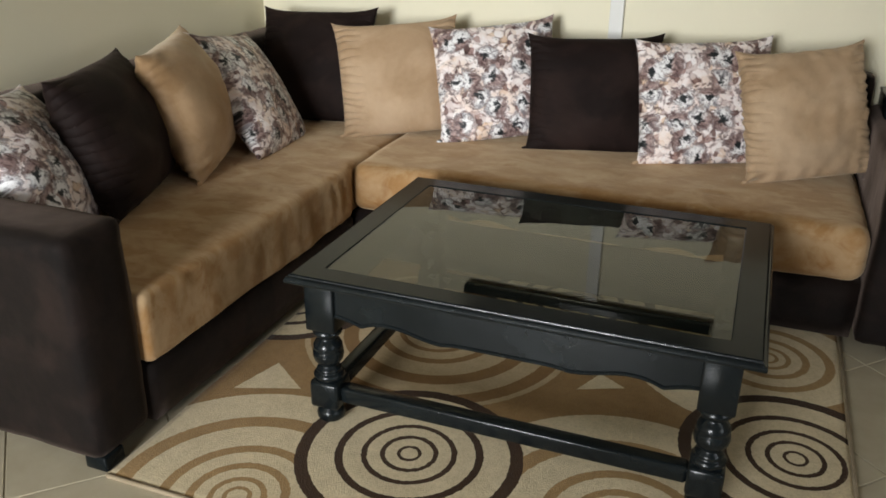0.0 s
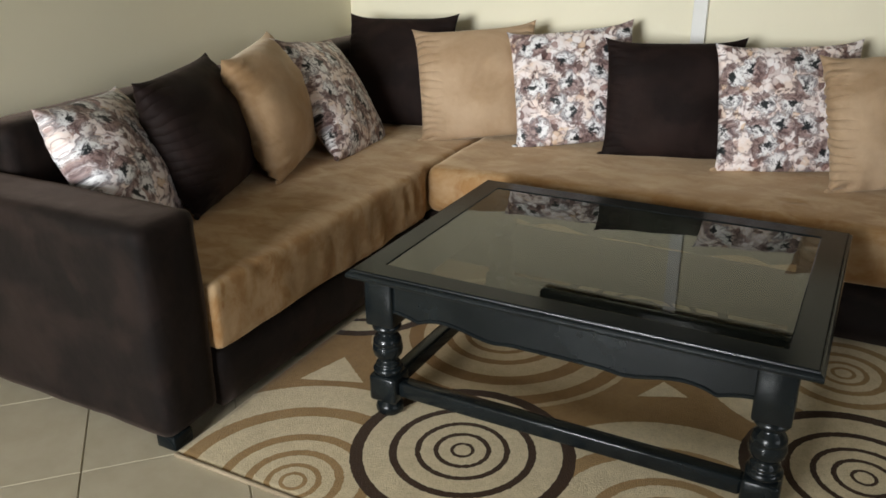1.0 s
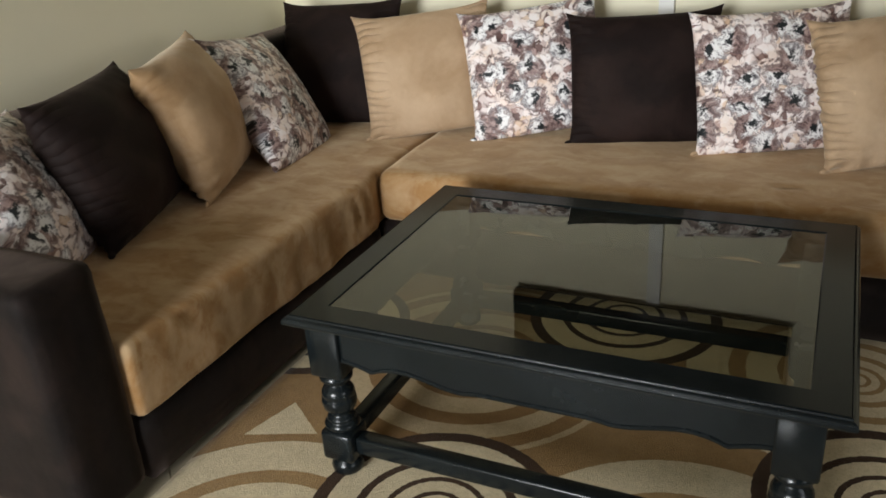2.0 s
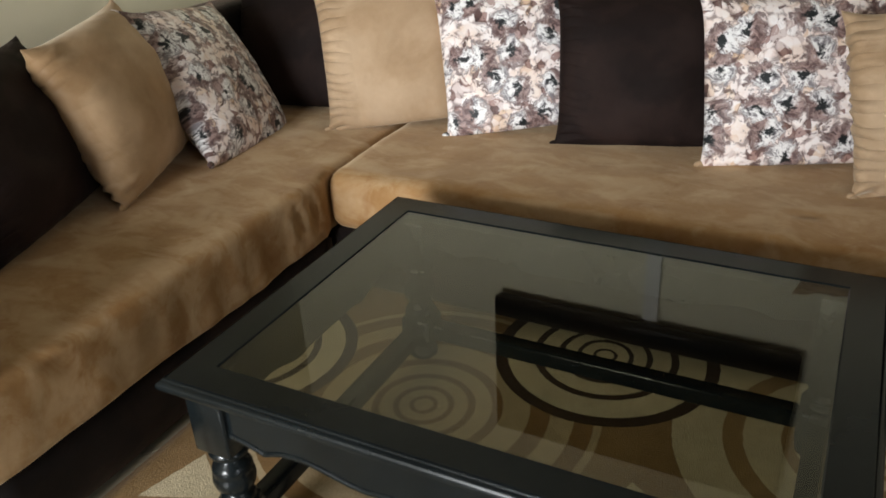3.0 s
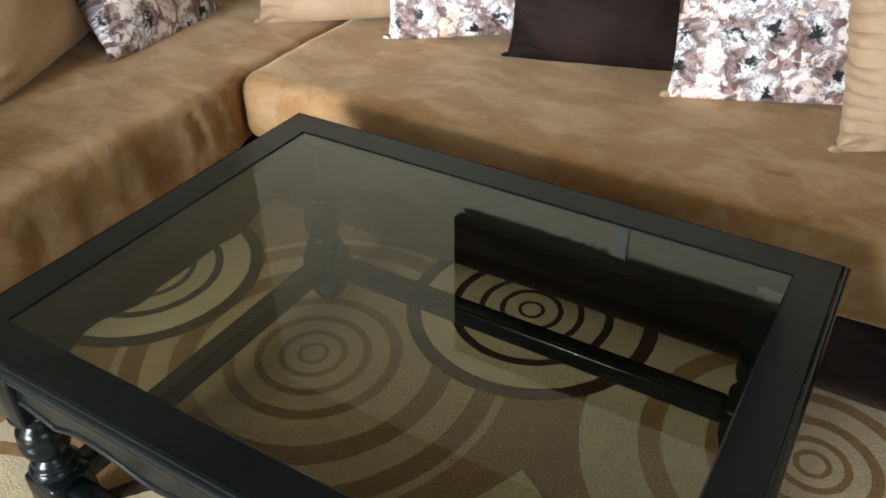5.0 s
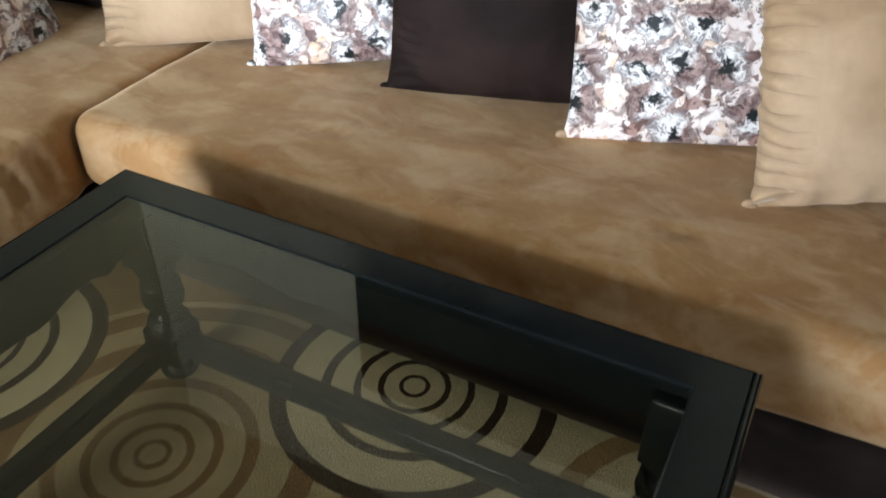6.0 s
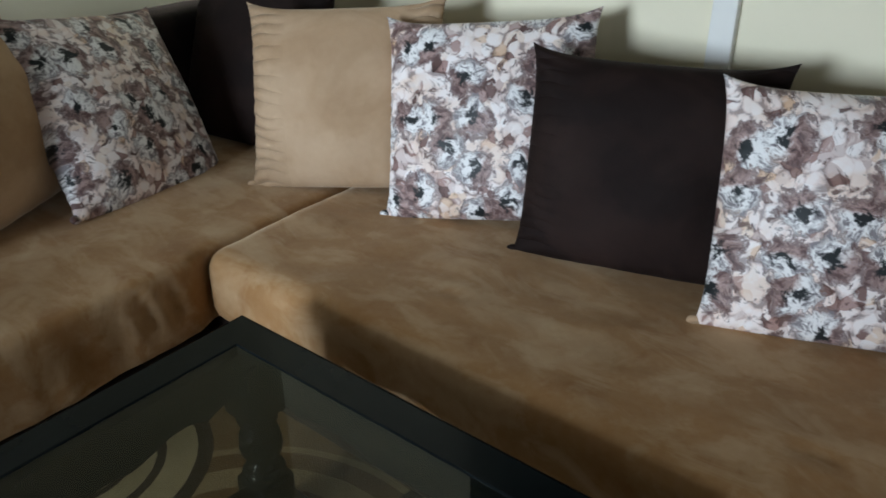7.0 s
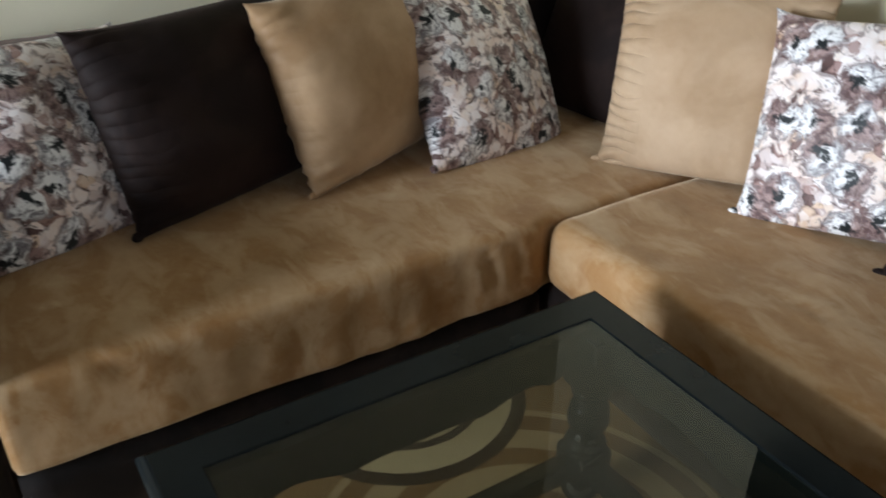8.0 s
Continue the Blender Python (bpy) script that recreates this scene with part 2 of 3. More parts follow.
def rug_mat(circles, spots):
    """Woven rug: overlapping discs with rings, in cream, tan and dark brown, over a tan ground."""
    m, n, l, b = material("ringed_rug_pile", 0.95)
    v = coords(n)
    wob = noise_tex(n, l, v, 75, 3)
    vec = mix(n, l, 0.008, v, wob.outputs[1], "ADD")
    sep = n.new("ShaderNodeSeparateXYZ")
    l.new(vec, sep.inputs[0])
    cream, tan, brown, dark = (0.77, 0.645, 0.425), (0.42, 0.265, 0.115), (0.30, 0.17, 0.062), (0.058, 0.029, 0.012)
    tone = noise_tex(n, l, v, 8, 4)
    c = mix(n, l, tone.outputs[0], brown, tan)
    for corners in spots:       # small cream triangles between the discs
        inside = None
        for (ax, ay), (bx, by) in zip(corners, corners[1:] + corners[:1]):
            ex, ey = bx - ax, by - ay
            side = calc(n, l, "ADD", calc(n, l, "MULTIPLY", sep.outputs[1], ex), calc(n, l, "MULTIPLY_ADD", sep.outputs[0], -ey, ax * ey - ay * ex))
            half = calc(n, l, "GREATER_THAN", side, 0.0)
            inside = half if inside is None else calc(n, l, "MULTIPLY", inside, half)
        c = mix(n, l, inside, c, cream)
    rings_of = {
        "dark": (0.305, cream, dark, [(0.028, 0.010), (0.070, 0.013), (0.120, 0.016), (0.187, 0.021), (0.287, 0.036)]),
        "tan": (0.455, cream, tan, [(0.030, 0.012), (0.066, 0.016), (0.118, 0.022), (0.190, 0.030), (0.313, 0.046)]),
        "brown": (0.455, tuple(0.5 * (p + q) for p, q in zip(cream, tan)), brown, [(0.030, 0.012), (0.072, 0.016), (0.124, 0.020), (0.190, 0.028), (0.300, 0.050), (0.410, 0.05)]),
    }
    for x, y, kind in circles:
        big, fill, line, rings = rings_of[kind]
        dx, dy = calc(n, l, "SUBTRACT", sep.outputs[0], x), calc(n, l, "SUBTRACT", sep.outputs[1], y)
        d = calc(n, l, "SQRT", calc(n, l, "ADD", calc(n, l, "MULTIPLY", dx, dx), calc(n, l, "MULTIPLY", dy, dy)))
        d = calc(n, l, "DIVIDE", d, 0.5)
        stops = [(0.0, fill)]
        for r, w in rings:
            stops += [((r - w / 2) * 2, line), ((r + w / 2) * 2, fill)]
        col = ramp(n, l, d, stops, "CONSTANT")
        c = mix(n, l, calc(n, l, "LESS_THAN", d, big * 2), c, col)
    worn = noise_tex(n, l, v, 26, 5, 0.7)
    c = mix(n, l, 0.4, c, ramp(n, l, worn.outputs[0], [(0.3, (0.60, 0.57, 0.50)), (0.7, (1, 1, 1))]), "MULTIPLY")
    tuft = noise_tex(n, l, v, 150, 3, 0.7)
    c = mix(n, l, 0.32, c, ramp(n, l, tuft.outputs[0], [(0.35, (0.55, 0.52, 0.46)), (0.55, (1, 1, 1))]), "MULTIPLY")
    l.new(c, b.inputs["Base Color"])
    b.inputs["Specular IOR Level"].default_value = 0.1
    b.inputs["Sheen Weight"].default_value = 0.1
    pile = noise_tex(n, l, v, 210, 3, 0.7)
    bump(n, l, b, pile.outputs[0], 0.8, 0.006)
    return m


CIRCLES = [(0.95, -0.98, "tan"), (1.25, -0.02, "tan"), (0.039, -1.230, "tan"), (0.202, -0.265, "brown"), (-0.38, -0.23, "dark"), (0.566, 0.128, "dark"), (0.368, -0.914, "dark"), (1.335, -0.552, "dark")]
RUG = rug_mat(CIRCLES, [[(-0.25, -0.82), (-0.06, -0.748), (-0.20, -0.644)], [(0.715, -0.44), (0.851, -0.377), (0.766, -0.323)]])


def glass_mat(name, tint):
    m, n, l, b = material(name, 0.0)
    b.inputs["Base Color"].default_value = (*tint, 1)
    b.inputs["Transmission Weight"].default_value = 1.0
    b.inputs["IOR"].default_value = 1.345
    return m


GLASS = glass_mat("smoked_table_glass", (0.345, 0.335, 0.245))
PANE = glass_mat("window_glass", (1, 1, 1))
SCREEN = lacquer("dark_screen_glass", 0.12)


# ---------------------------------------------------------------- mesh helpers
def part(name, bm, mat, parent=None, label="", smooth=True):
    me = bpy.data.meshes.new(name)
    bm.normal_update()
    bm.to_mesh(me)
    bm.free()
    me.materials.append(mat)
    if smooth:
        me.shade_smooth()
    ob = new(name, me)
    ob.parent = parent
    if label:
        ob["label"] = label
    return ob


def box(lo, hi, bevel=0.004, segments=2):
    bm = bmesh.new()
    bmesh.ops.create_cube(bm, size=1.0)
    for v in bm.verts:
        v.co = Vector([(a + b) / 2 + c * (b - a) for a, b, c in zip(lo, hi, v.co)])
    if bevel:
        bmesh.ops.bevel(bm, geom=bm.edges[:], offset=bevel, segments=segments, profile=0.5, affect="EDGES")
    return bm


def soft_box(lo, hi, r, step=0.04, amp=0.004, freq=6.0, crown=0.0, seed=0.0):
    """Upholstered block: rounded edges, an uneven skin, optionally a crowned top."""
    lo, hi = Vector(lo), Vector(hi)
    mid, half = (lo + hi) / 2, (hi - lo) / 2
    count = [max(3, int(2 * h / step)) for h in half]
    bm = bmesh.new()
    for axis in range(3):
        a, b = [i for i in range(3) if i != axis]
        for side in (-1, 1):
            grid = []
            for i in range(count[a] + 1):
                row = []
                for j in range(count[b] + 1):
                    p = [0.0, 0.0, 0.0]
                    p[axis], p[a], p[b] = side, 2 * i / count[a] - 1, 2 * j / count[b] - 1
                    row.append(bm.verts.new([p[k] * half[k] for k in range(3)]))
                grid.append(row)
            for i in range(count[a]):
                for j in range(count[b]):
                    bm.faces.new((grid[i][j], grid[i + 1][j], grid[i + 1][j + 1], grid[i][j + 1]))
    bmesh.ops.remove_doubles(bm, verts=bm.verts[:], dist=1e-5)
    bmesh.ops.recalc_face_normals(bm, faces=bm.faces[:])
    inner = Vector([h - r for h in half])
    for v in bm.verts:
        # rows next to an edge are drawn in, so that the round edge has vertices of its own
        q = Vector([max(-inner[k], min(inner[k], v.co[k])) for k in range(3)])
        d = v.co - q
        if d.length > 1e-9:
            d = d.normalized() * r
        p = q + d
        u, w = p.x / half.x, p.y / half.y
        if p.z > 0:
            p.z += crown * max(0.0, 1 - u * u) ** 0.5 * max(0.0, 1 - w * w) ** 0.5
        world_p = p + mid + Vector((seed, seed * 1.7, 0))
        n = d.normalized() if d.length > 1e-9 else Vector((0, 0, 1))
        p += n * (amp * noise.noise(world_p * freq) + amp * 0.4 * noise.noise(world_p * freq * 3.1))
        v.co = p + mid
    return bm


def lathe(profile, segs=28):
    bm = bmesh.new()
    rings = [[bm.verts.new((r * math.cos(2 * math.pi * k / segs), r * math.sin(2 * math.pi * k / segs), z)) for k in range(segs)] for r, z in profile]
    for a, b in zip(rings, rings[1:]):
        for k in range(segs):
            bm.faces.new((a[k], a[(k + 1) % segs], b[(k + 1) % segs], b[k]))
    bm.faces.new(rings[0][::-1])
    bm.faces.new(rings[-1])
    return bm


def thing(name, label, category, group="", kind=""):
    return tagged(new(name), label, category, group, kind)


def setting(ob, label, category):
    return tagged(ob, label, category, kind="structure")


# ---------------------------------------------------------------- room shell
T = 0.15


def wall_blocks(blocks):
    bm = bmesh.new()
    for lo, hi in blocks:
        piece = box(lo, hi, 0)
        me = bpy.data.meshes.new("piece")
        piece.to_mesh(me)
        piece.free()
        bm.from_mesh(me)
        bpy.data.meshes.remove(me)
    return bm


setting(part("wall_north", box((ROOM_L - T, ROOM_B, 0), (ROOM_R + T, ROOM_B + T, ROOM_H), 0), WALL, smooth=False), "plain cream painted wall behind the long sofa side", "wall")
setting(part("wall_west", box((ROOM_L - T, ROOM_F, 0), (ROOM_L, ROOM_B, ROOM_H), 0), WALL, smooth=False), "plain cream painted wall beside the short sofa side", "wall")
# The opening in this unseen wall is only there for the added fill lamp.
setting(part("wall_east", wall_blocks([((ROOM_R, ROOM_F, 0), (ROOM_R + T, W2_Y - W2_W / 2, ROOM_H)), ((ROOM_R, W2_Y + W2_W / 2, 0), (ROOM_R + T, ROOM_B, ROOM_H)),
                                       ((ROOM_R, W2_Y - W2_W / 2, 0), (ROOM_R + T, W2_Y + W2_W / 2, W2_Z - W2_H / 2)), ((ROOM_R, W2_Y - W2_W / 2, W2_Z + W2_H / 2), (ROOM_R + T, W2_Y + W2_W / 2, ROOM_H))]), WALL, smooth=False), "unseen cream painted wall with an opening added for fill light", "wall")
setting(part("ceiling", box((ROOM_L - T, ROOM_F - T, ROOM_H), (ROOM_R + T, ROOM_B + T, ROOM_H + T), 0), CEILING, smooth=False), "unseen plain ceiling, darkened to cut bounced light", "ceiling")
x0, x1, z0, z1 = WIN_X - WIN_W / 2, WIN_X + WIN_W / 2, WIN_Z - WIN_H / 2, WIN_Z + WIN_H / 2
setting(part("wall_south", wall_blocks([((ROOM_L - T, ROOM_F - T, 0), (x0, ROOM_F, ROOM_H)), ((x1, ROOM_F - T, 0), (ROOM_R + T, ROOM_F, ROOM_H)),
                                        ((x0, ROOM_F - T, 0), (x1, ROOM_F, z0)), ((x0, ROOM_F - T, z1), (x1, ROOM_F, ROOM_H))]), FAR_WALL, smooth=False), "unseen plain wall with a window opening, toned tan to limit bounced light", "wall")


def window(name, w, h, m):
    """Frame and pane for an opening w wide and h high, set 8 cm back from the wall's face."""
    win = setting(new(name), "unseen white framed window with clear glass", "window")
    win.matrix_world = m
    for lo, hi in (((-w / 2, -0.03, -h / 2), (-w / 2 + 0.05, 0.03, h / 2)), ((w / 2 - 0.05, -0.03, -h / 2), (w / 2, 0.03, h / 2)),
                   ((-w / 2 + 0.05, -0.03, -h / 2), (w / 2 - 0.05, 0.03, -h / 2 + 0.05)), ((-w / 2 + 0.05, -0.03, h / 2 - 0.05), (w / 2 - 0.05, 0.03, h / 2))):
        part("window_frame", box(lo, hi, 0.004), WHITE, win, smooth=False)
    clear = part("pane", box((-w / 2 + 0.05, -0.003, -h / 2 + 0.05), (w / 2 - 0.05, 0.003, h / 2 - 0.05), 0), PANE, win, smooth=False)
    clear.visible_shadow = False


window("window_1", WIN_W, WIN_H, pose(WIN_X, ROOM_F - 0.09, WIN_Z))
# Second window added out of view, round the fill lamp.
window("fill_window", W2_W, W2_H, pose(ROOM_R + 0.09, W2_Y, W2_Z, 0, 0, 90))

# floor: a screed with the tile joints showing between the tiles
floor = setting(part("floor", box((ROOM_L - T, ROOM_F - T, -0.12), (ROOM_R + T, ROOM_B + T, -0.003), 0), GROUT, smooth=False), "cream ceramic floor tiles laid in a square grid", "floor")


# ---------------------------------------------------------------- sofa
def feet(parent, x, y):
    return part("foot", box((x - 0.035, y - 0.035, 0), (x + 0.035, y + 0.035, 0.045), 0.006), BLACK, parent, "short black wooden foot")


def crease(bm, a, b, width, depth):
    """A short fold pressed into the cover along the line from a to b, with a raised lip beside it."""
    a, b = Vector(a), Vector(b)
    along = b - a
    bm.normal_update()
    moves = []
    for v in bm.verts:
        k = max(0.0, min(1.0, (v.co - a).dot(along) / along.length_squared))
        d = (v.co - a - along * k).length
        if d < 4 * width:
            moves.append((v, v.normal * depth * (1 - abs(2 * k - 1) ** 3 * 0.7) * (0.7 * math.exp(-((d - 1.6 * width) / width) ** 2) - math.exp(-(d / width) ** 2))))
    for v, m in moves:
        v.co += m


sofa = thing("sectional_sofa", "L-shaped sofa in beige velvet with chocolate brown velvet base and arms", "sofa")
SF, SB = -0.316, 0.140          # front planes of the short and the long side
XL, YB, XR, YN = -1.25, 1.03, 1.50, -1.08
part("base", soft_box((XL, YN, 0.03), (SF - 0.012, SB, 0.212), 0.012, 0.06, 0.002), BROWN, sofa)
part("base", soft_box((XL, SB + 0.025, 0.03), (XR, YB, 0.230), 0.012, 0.06, 0.002), BROWN, sofa)
part("arm", soft_box((XL, -1.283, 0.035), (SF - 0.016, YN - 0.002, 0.65), 0.028, 0.03, 0.006, 5), BROWN, sofa)
part("arm", soft_box((XR + 0.002, SB - 0.02, 0.035), (XR + 0.20, YB, 0.65), 0.028, 0.03, 0.006, 5), BROWN, sofa)
part("backrest", soft_box((XL, YN, 0.226), (-1.07, YB, 0.78), 0.03, 0.04, 0.005), BROWN, sofa)
part("backrest", soft_box((-1.069, 0.86, 0.226), (XR, YB, 0.78), 0.03, 0.04, 0.005), BROWN, sofa)
short_seat = soft_box((-1.068, YN + 0.002, 0.228), (SF, 0.858, 0.422), 0.016, 0.017, 0.006, 5, 0.008)
for v in short_seat.verts:      # loose upright folds of the cover on the front
    if v.co.x > -0.35 and v.co.z < 0.40:
        v.co.x += 0.010 * noise.noise((v.co.y * 13, v.co.z * 2.5, 5.0)) * min(1.0, max(0.15, v.co.y + 1.0)) * min(1.0, (0.40 - v.co.z) / 0.06)
for v in short_seat.verts:      # the cover hangs lower along the middle of the front
    if v.co.x > -0.45 and v.co.z < 0.33:
        v.co.z -= 0.008 * math.exp(-((v.co.y + 0.22) / 0.50) ** 2) * (0.33 - v.co.z) / 0.10
for v in short_seat.verts:      # and a little lower towards the arm
    if v.co.z < 0.33:
        v.co.z -= 0.009 * max(0.0, min(1.0, -v.co.y))
for v in short_seat.verts:      # pressed in where the long cushion meets it
    if v.co.y > 0.10 and v.co.x > -0.50:
        v.co.x -= 0.020 * min(1.0, (v.co.y - 0.10) / 0.05) * (v.co.x + 0.50) / 0.175
crease(short_seat, (SF - 0.02, -0.92, 0.43), (SF, -0.84, 0.375), 0.016, 0.006)
crease(short_seat, (SF, -0.05, 0.40), (SF, -0.02, 0.30), 0.016, 0.008)
crease(short_seat, (SF, 0.03, 0.39), (SF, 0.05, 0.29), 0.016, 0.008)
part("seat_cushion", short_seat, BEIGE, sofa, "beige velvet seat cushion with brushed nap")
long_seat = soft_box((SF - 0.030, SB - 0.004, 0.232), (XR - 0.002, 0.858, 0.424), 0.055, 0.020, 0.006, 5, 0.008, seed=3.0)
crease(long_seat, (0.930, 0.19, 0.43), (0.945, 0.30, 0.43), 0.016, 0.006)
crease(long_seat, (0.96, 0.31, 0.43), (1.04, 0.33, 0.43), 0.016, 0.005)
crease(long_seat, (0.19, 0.335, 0.43), (0.29, 0.355, 0.43), 0.016, 0.004)
part("seat_cushion", long_seat, BEIGE, sofa, "beige velvet seat cushion with brushed nap")
for x, y in ((SF - 0.05, -1.24), (XL + 0.06, -1.24), (XR + 0.15, SB + 0.03), (XR + 0.15, YB - 0.06), (XL + 0.06, YB - 0.06)):
    feet(sofa, x, y)


# ---------------------------------------------------------------- scatter cushions
def cushion_mesh(w, h, thick, seed, wrinkle, hollow):
    """A stuffed square cushion with drawn-in sides, pointed corners and puckers along the seams."""
    N = 52
    bm = bmesh.new()
    faces = []
    for side in (-1, 1):
        grid = []
        for i in range(N + 1):
            row = []
            for j in range(N + 1):
                s, t = math.sin((i / N - 0.5) * math.pi), math.sin((j / N - 0.5) * math.pi)
                px = s * w / 2 * (1 - 0.045 * (1 - t ** 4) * abs(s) ** 3)
                pz = t * h / 2 * (1 - (hollow if t > 0 else -0.015) * (1 - s ** 4) * abs(t) ** 3)
                ear = 1 + 0.022 * abs(s * t) ** 10
                px, pz = px * ear, pz * ear
                e = max(0.0, (1 - s * s) * (1 - t * t))
                d = thick / 2 * e ** 0.45
                n0 = noise.noise((s * 2.2 + seed, t * 2.2, side * 3.0 + seed))
                d *= 1 + 0.13 * n0
                rim = (1 - e) ** 3 * e ** 0.25
                d += 1.6 * wrinkle * rim * (math.sin(t * 36 + 7 * n0 + seed) * (0.6 + noise.noise((t * 3, seed, s))) * abs(s) ** 3 * (1.7 if s < 0 else 1.0) + 0.6 * math.sin(s * 19 + seed * 2 + 4 * n0) * abs(t) ** 4)
                d += 0.35 * wrinkle * noise.noise((s * 5 + seed * 3, t * 5, side)) * e ** 0.3
                row.append(bm.verts.new((px, side * d, pz)))
            grid.append(row)
        for i in range(N):
            for j in range(N):
                q = (grid[i][j], grid[i + 1][j], grid[i + 1][j + 1], grid[i][j + 1])
                faces.append(bm.faces.new(q if side < 0 else q[::-1]))
    bmesh.ops.remove_doubles(bm, verts=bm.verts[:], dist=2e-4)
    return bm


def scatter_cushion(mat, label, bl, tl, turn, w=0.53, thick=0.15, seed=0.0, wrinkle=0.0035, rise=0.0, tip_mat=None, hollow=0.085):
    """bl, tl: the tips of the two corners on the side that stands forward; turn: the way of its width, in degrees."""
    bl, tl = Vector(bl), Vector(tl)
    up = (tl - bl).normalized()
    side = Vector((math.cos(radians(turn)), math.sin(radians(turn)), rise))
    side = (side - up * side.dot(up)).normalized()
    out = up.cross(side)          # away from the viewer's side
    m = Matrix((( *side, 0), (*(-out), 0), (*up, 0), (0, 0, 0, 1))).transposed()
    m.translation = bl + side * w / 2 + up * (tl - bl).length / 2
    ob = part("scatter_cushion", cushion_mesh(w, (tl - bl).length, thick, seed, wrinkle, hollow), mat)
    ob.matrix_world = m
    tip = bmesh.new()
    bmesh.ops.create_icosphere(tip, subdivisions=2, radius=0.011)
    for v in tip.verts:
        v.co = Vector((v.co.x * 1.5 - w / 2 - 0.002, v.co.y * 0.8, v.co.z * 1.1 - (tl - bl).length / 2 + 0.004))
    part("corner_tip", tip, tip_mat or mat, ob, "knotted fabric corner tip")
    return tagged(ob, label, "cushion", "scatter cushions on the sofa")


FL, DK, BG = "white, mauve and brown floral satin cushion leaning on the sofa back", "dark brown velvet cushion leaning on the sofa back", "plain beige velvet cushion leaning on the sofa back"
scatter_cushion(DARK_PILLOW, "dark brown velvet cushion standing in the sofa corner", (-1.06, 0.62, 0.43), (-1.09, 0.80, 0.90), 4, 0.55, 0.14, 1.3)
scatter_cushion(BEIGE_PILLOW, BG, (-0.531, 0.466, 0.425), (-0.638, 0.600, 0.874), 28, 0.53, 0.16, 2.1, 0.005)
scatter_cushion(FLORAL, FL, (-0.121, 0.549, 0.425), (-0.240, 0.714, 0.870), 20, 0.52, 0.16, 3.7)
scatter_cushion(DARK_PILLOW, DK, (0.235, 0.595, 0.425), (0.193, 0.712, 0.873), 16, 0.535, 0.16, 4.2)
scatter_cushion(FLORAL, FL, (0.691, 0.565, 0.428), (0.618, 0.722, 0.877), 18, 0.52, 0.16, 5.9, tip_mat=BEIGE_PILLOW)
scatter_cushion(BEIGE_PILLOW, BG, (1.100, 0.472, 0.430), (0.995, 0.600, 0.875), 25, 0.475, 0.18, 6.4, 0.020)
scatter_cushion(FLORAL, FL, (-0.674, 0.034, 0.440), (-0.977, 0.055, 0.889), 102, 0.505, 0.20, 7.3, 0.0035, -0.04)
scatter_cushion(BEIGE_PLAIN, BG, (-0.710, -0.295, 0.430), (-0.846, -0.372, 0.882), 112, 0.53, 0.25, 8.8, 0.008, 0.04, hollow=0.05)
scatter_cushion(DARK_PILLOW, DK, (-0.702, -0.722, 0.440), (-0.846, -0.776, 0.872), 113, 0.59, 0.25, 9.1, 0.006, 0.07, hollow=0.045)
scatter_cushion(FLORAL, FL, (-0.705, -1.025, 0.43), (-0.917, -1.080, 0.847), 116, 0.485, 0.23, 10.6, 0.0035, 0.07, hollow=0.05)


# ---------------------------------------------------------------- coffee table
table = thing("coffee_table", "black lacquered wooden coffee table with glass inset and turned legs", "coffee table")
TL_, TW, TH = 1.20, 0.902, 0.465      # x from 0, y from 0 to -TW
FRM = 0.083


def frame_ring(profile):
    """Mitred frame: one closed profile of (distance in, height) swept round the tabletop's rectangle."""
    bm = bmesh.new()
    loops = []
    for d, z in profile:
        loops.append([bm.verts.new(p) for p in ((d, -d, z), (TL_ - d, -d, z), (TL_ - d, d - TW, z), (d, d - TW, z))])
    for a, c in zip(loops, loops[1:] + loops[:1]):
        for k in range(4):
            bm.faces.new((a[k], a[(k + 1) % 4], c[(k + 1) % 4], c[k]))
    bmesh.ops.recalc_face_normals(bm, faces=bm.faces[:])
    return bm


FLAT = [(0.0125, TH - 0.026), (0.0125, TH - 0.002), (0.015, TH), (FRM - 0.003, TH), (FRM, TH - 0.002), (FRM, TH - 0.026)]
EDGE = [(0.006, TH - 0.026), (0.002, TH - 0.0235), (0.0003, TH - 0.020), (0.0, TH - 0.016), (0.0008, TH - 0.012), (0.003, TH - 0.0085), (0.006, TH - 0.0062), (0.0095, TH - 0.0050), (0.0105, TH - 0.0015), (0.012, TH - 0.0006), (0.0122, TH - 0.026)]
part("top_frame", frame_ring(FLAT), BLACK, table, smooth=False)
part("edge_moulding", frame_ring(EDGE), BLACK_GLOSS, table, "rounded glossy black edge moulding", smooth=False)
pane = part("glass_panel", box((FRM - 0.015, -TW + FRM - 0.015, TH - 0.008), (TL_ - FRM + 0.015, -FRM + 0.015, TH - 0.0025), 0), GLASS, table, "clear tinted glass panel", False)
pane.visible_shadow = False

LEG_X, LEG_Y, BLK = (0.090, TL_ - 0.090), (-0.064, -TW + 0.060), 0.043
TURNED = [(0.020, 0.122), (0.036, 0.125), (0.043, 0.132), (0.044, 0.140), (0.038, 0.147), (0.034, 0.150), (0.036, 0.154), (0.033, 0.160), (0.026, 0.166), (0.025, 0.171), (0.032, 0.176), (0.040, 0.186), (0.0435, 0.200), (0.042, 0.214),
          (0.039, 0.219), (0.041, 0.223), (0.040, 0.232), (0.034, 0.243), (0.026, 0.250), (0.024, 0.256), (0.030, 0.260), (0.040, 0.268), (0.041, 0.276), (0.034, 0.282), (0.030, 0.290)]
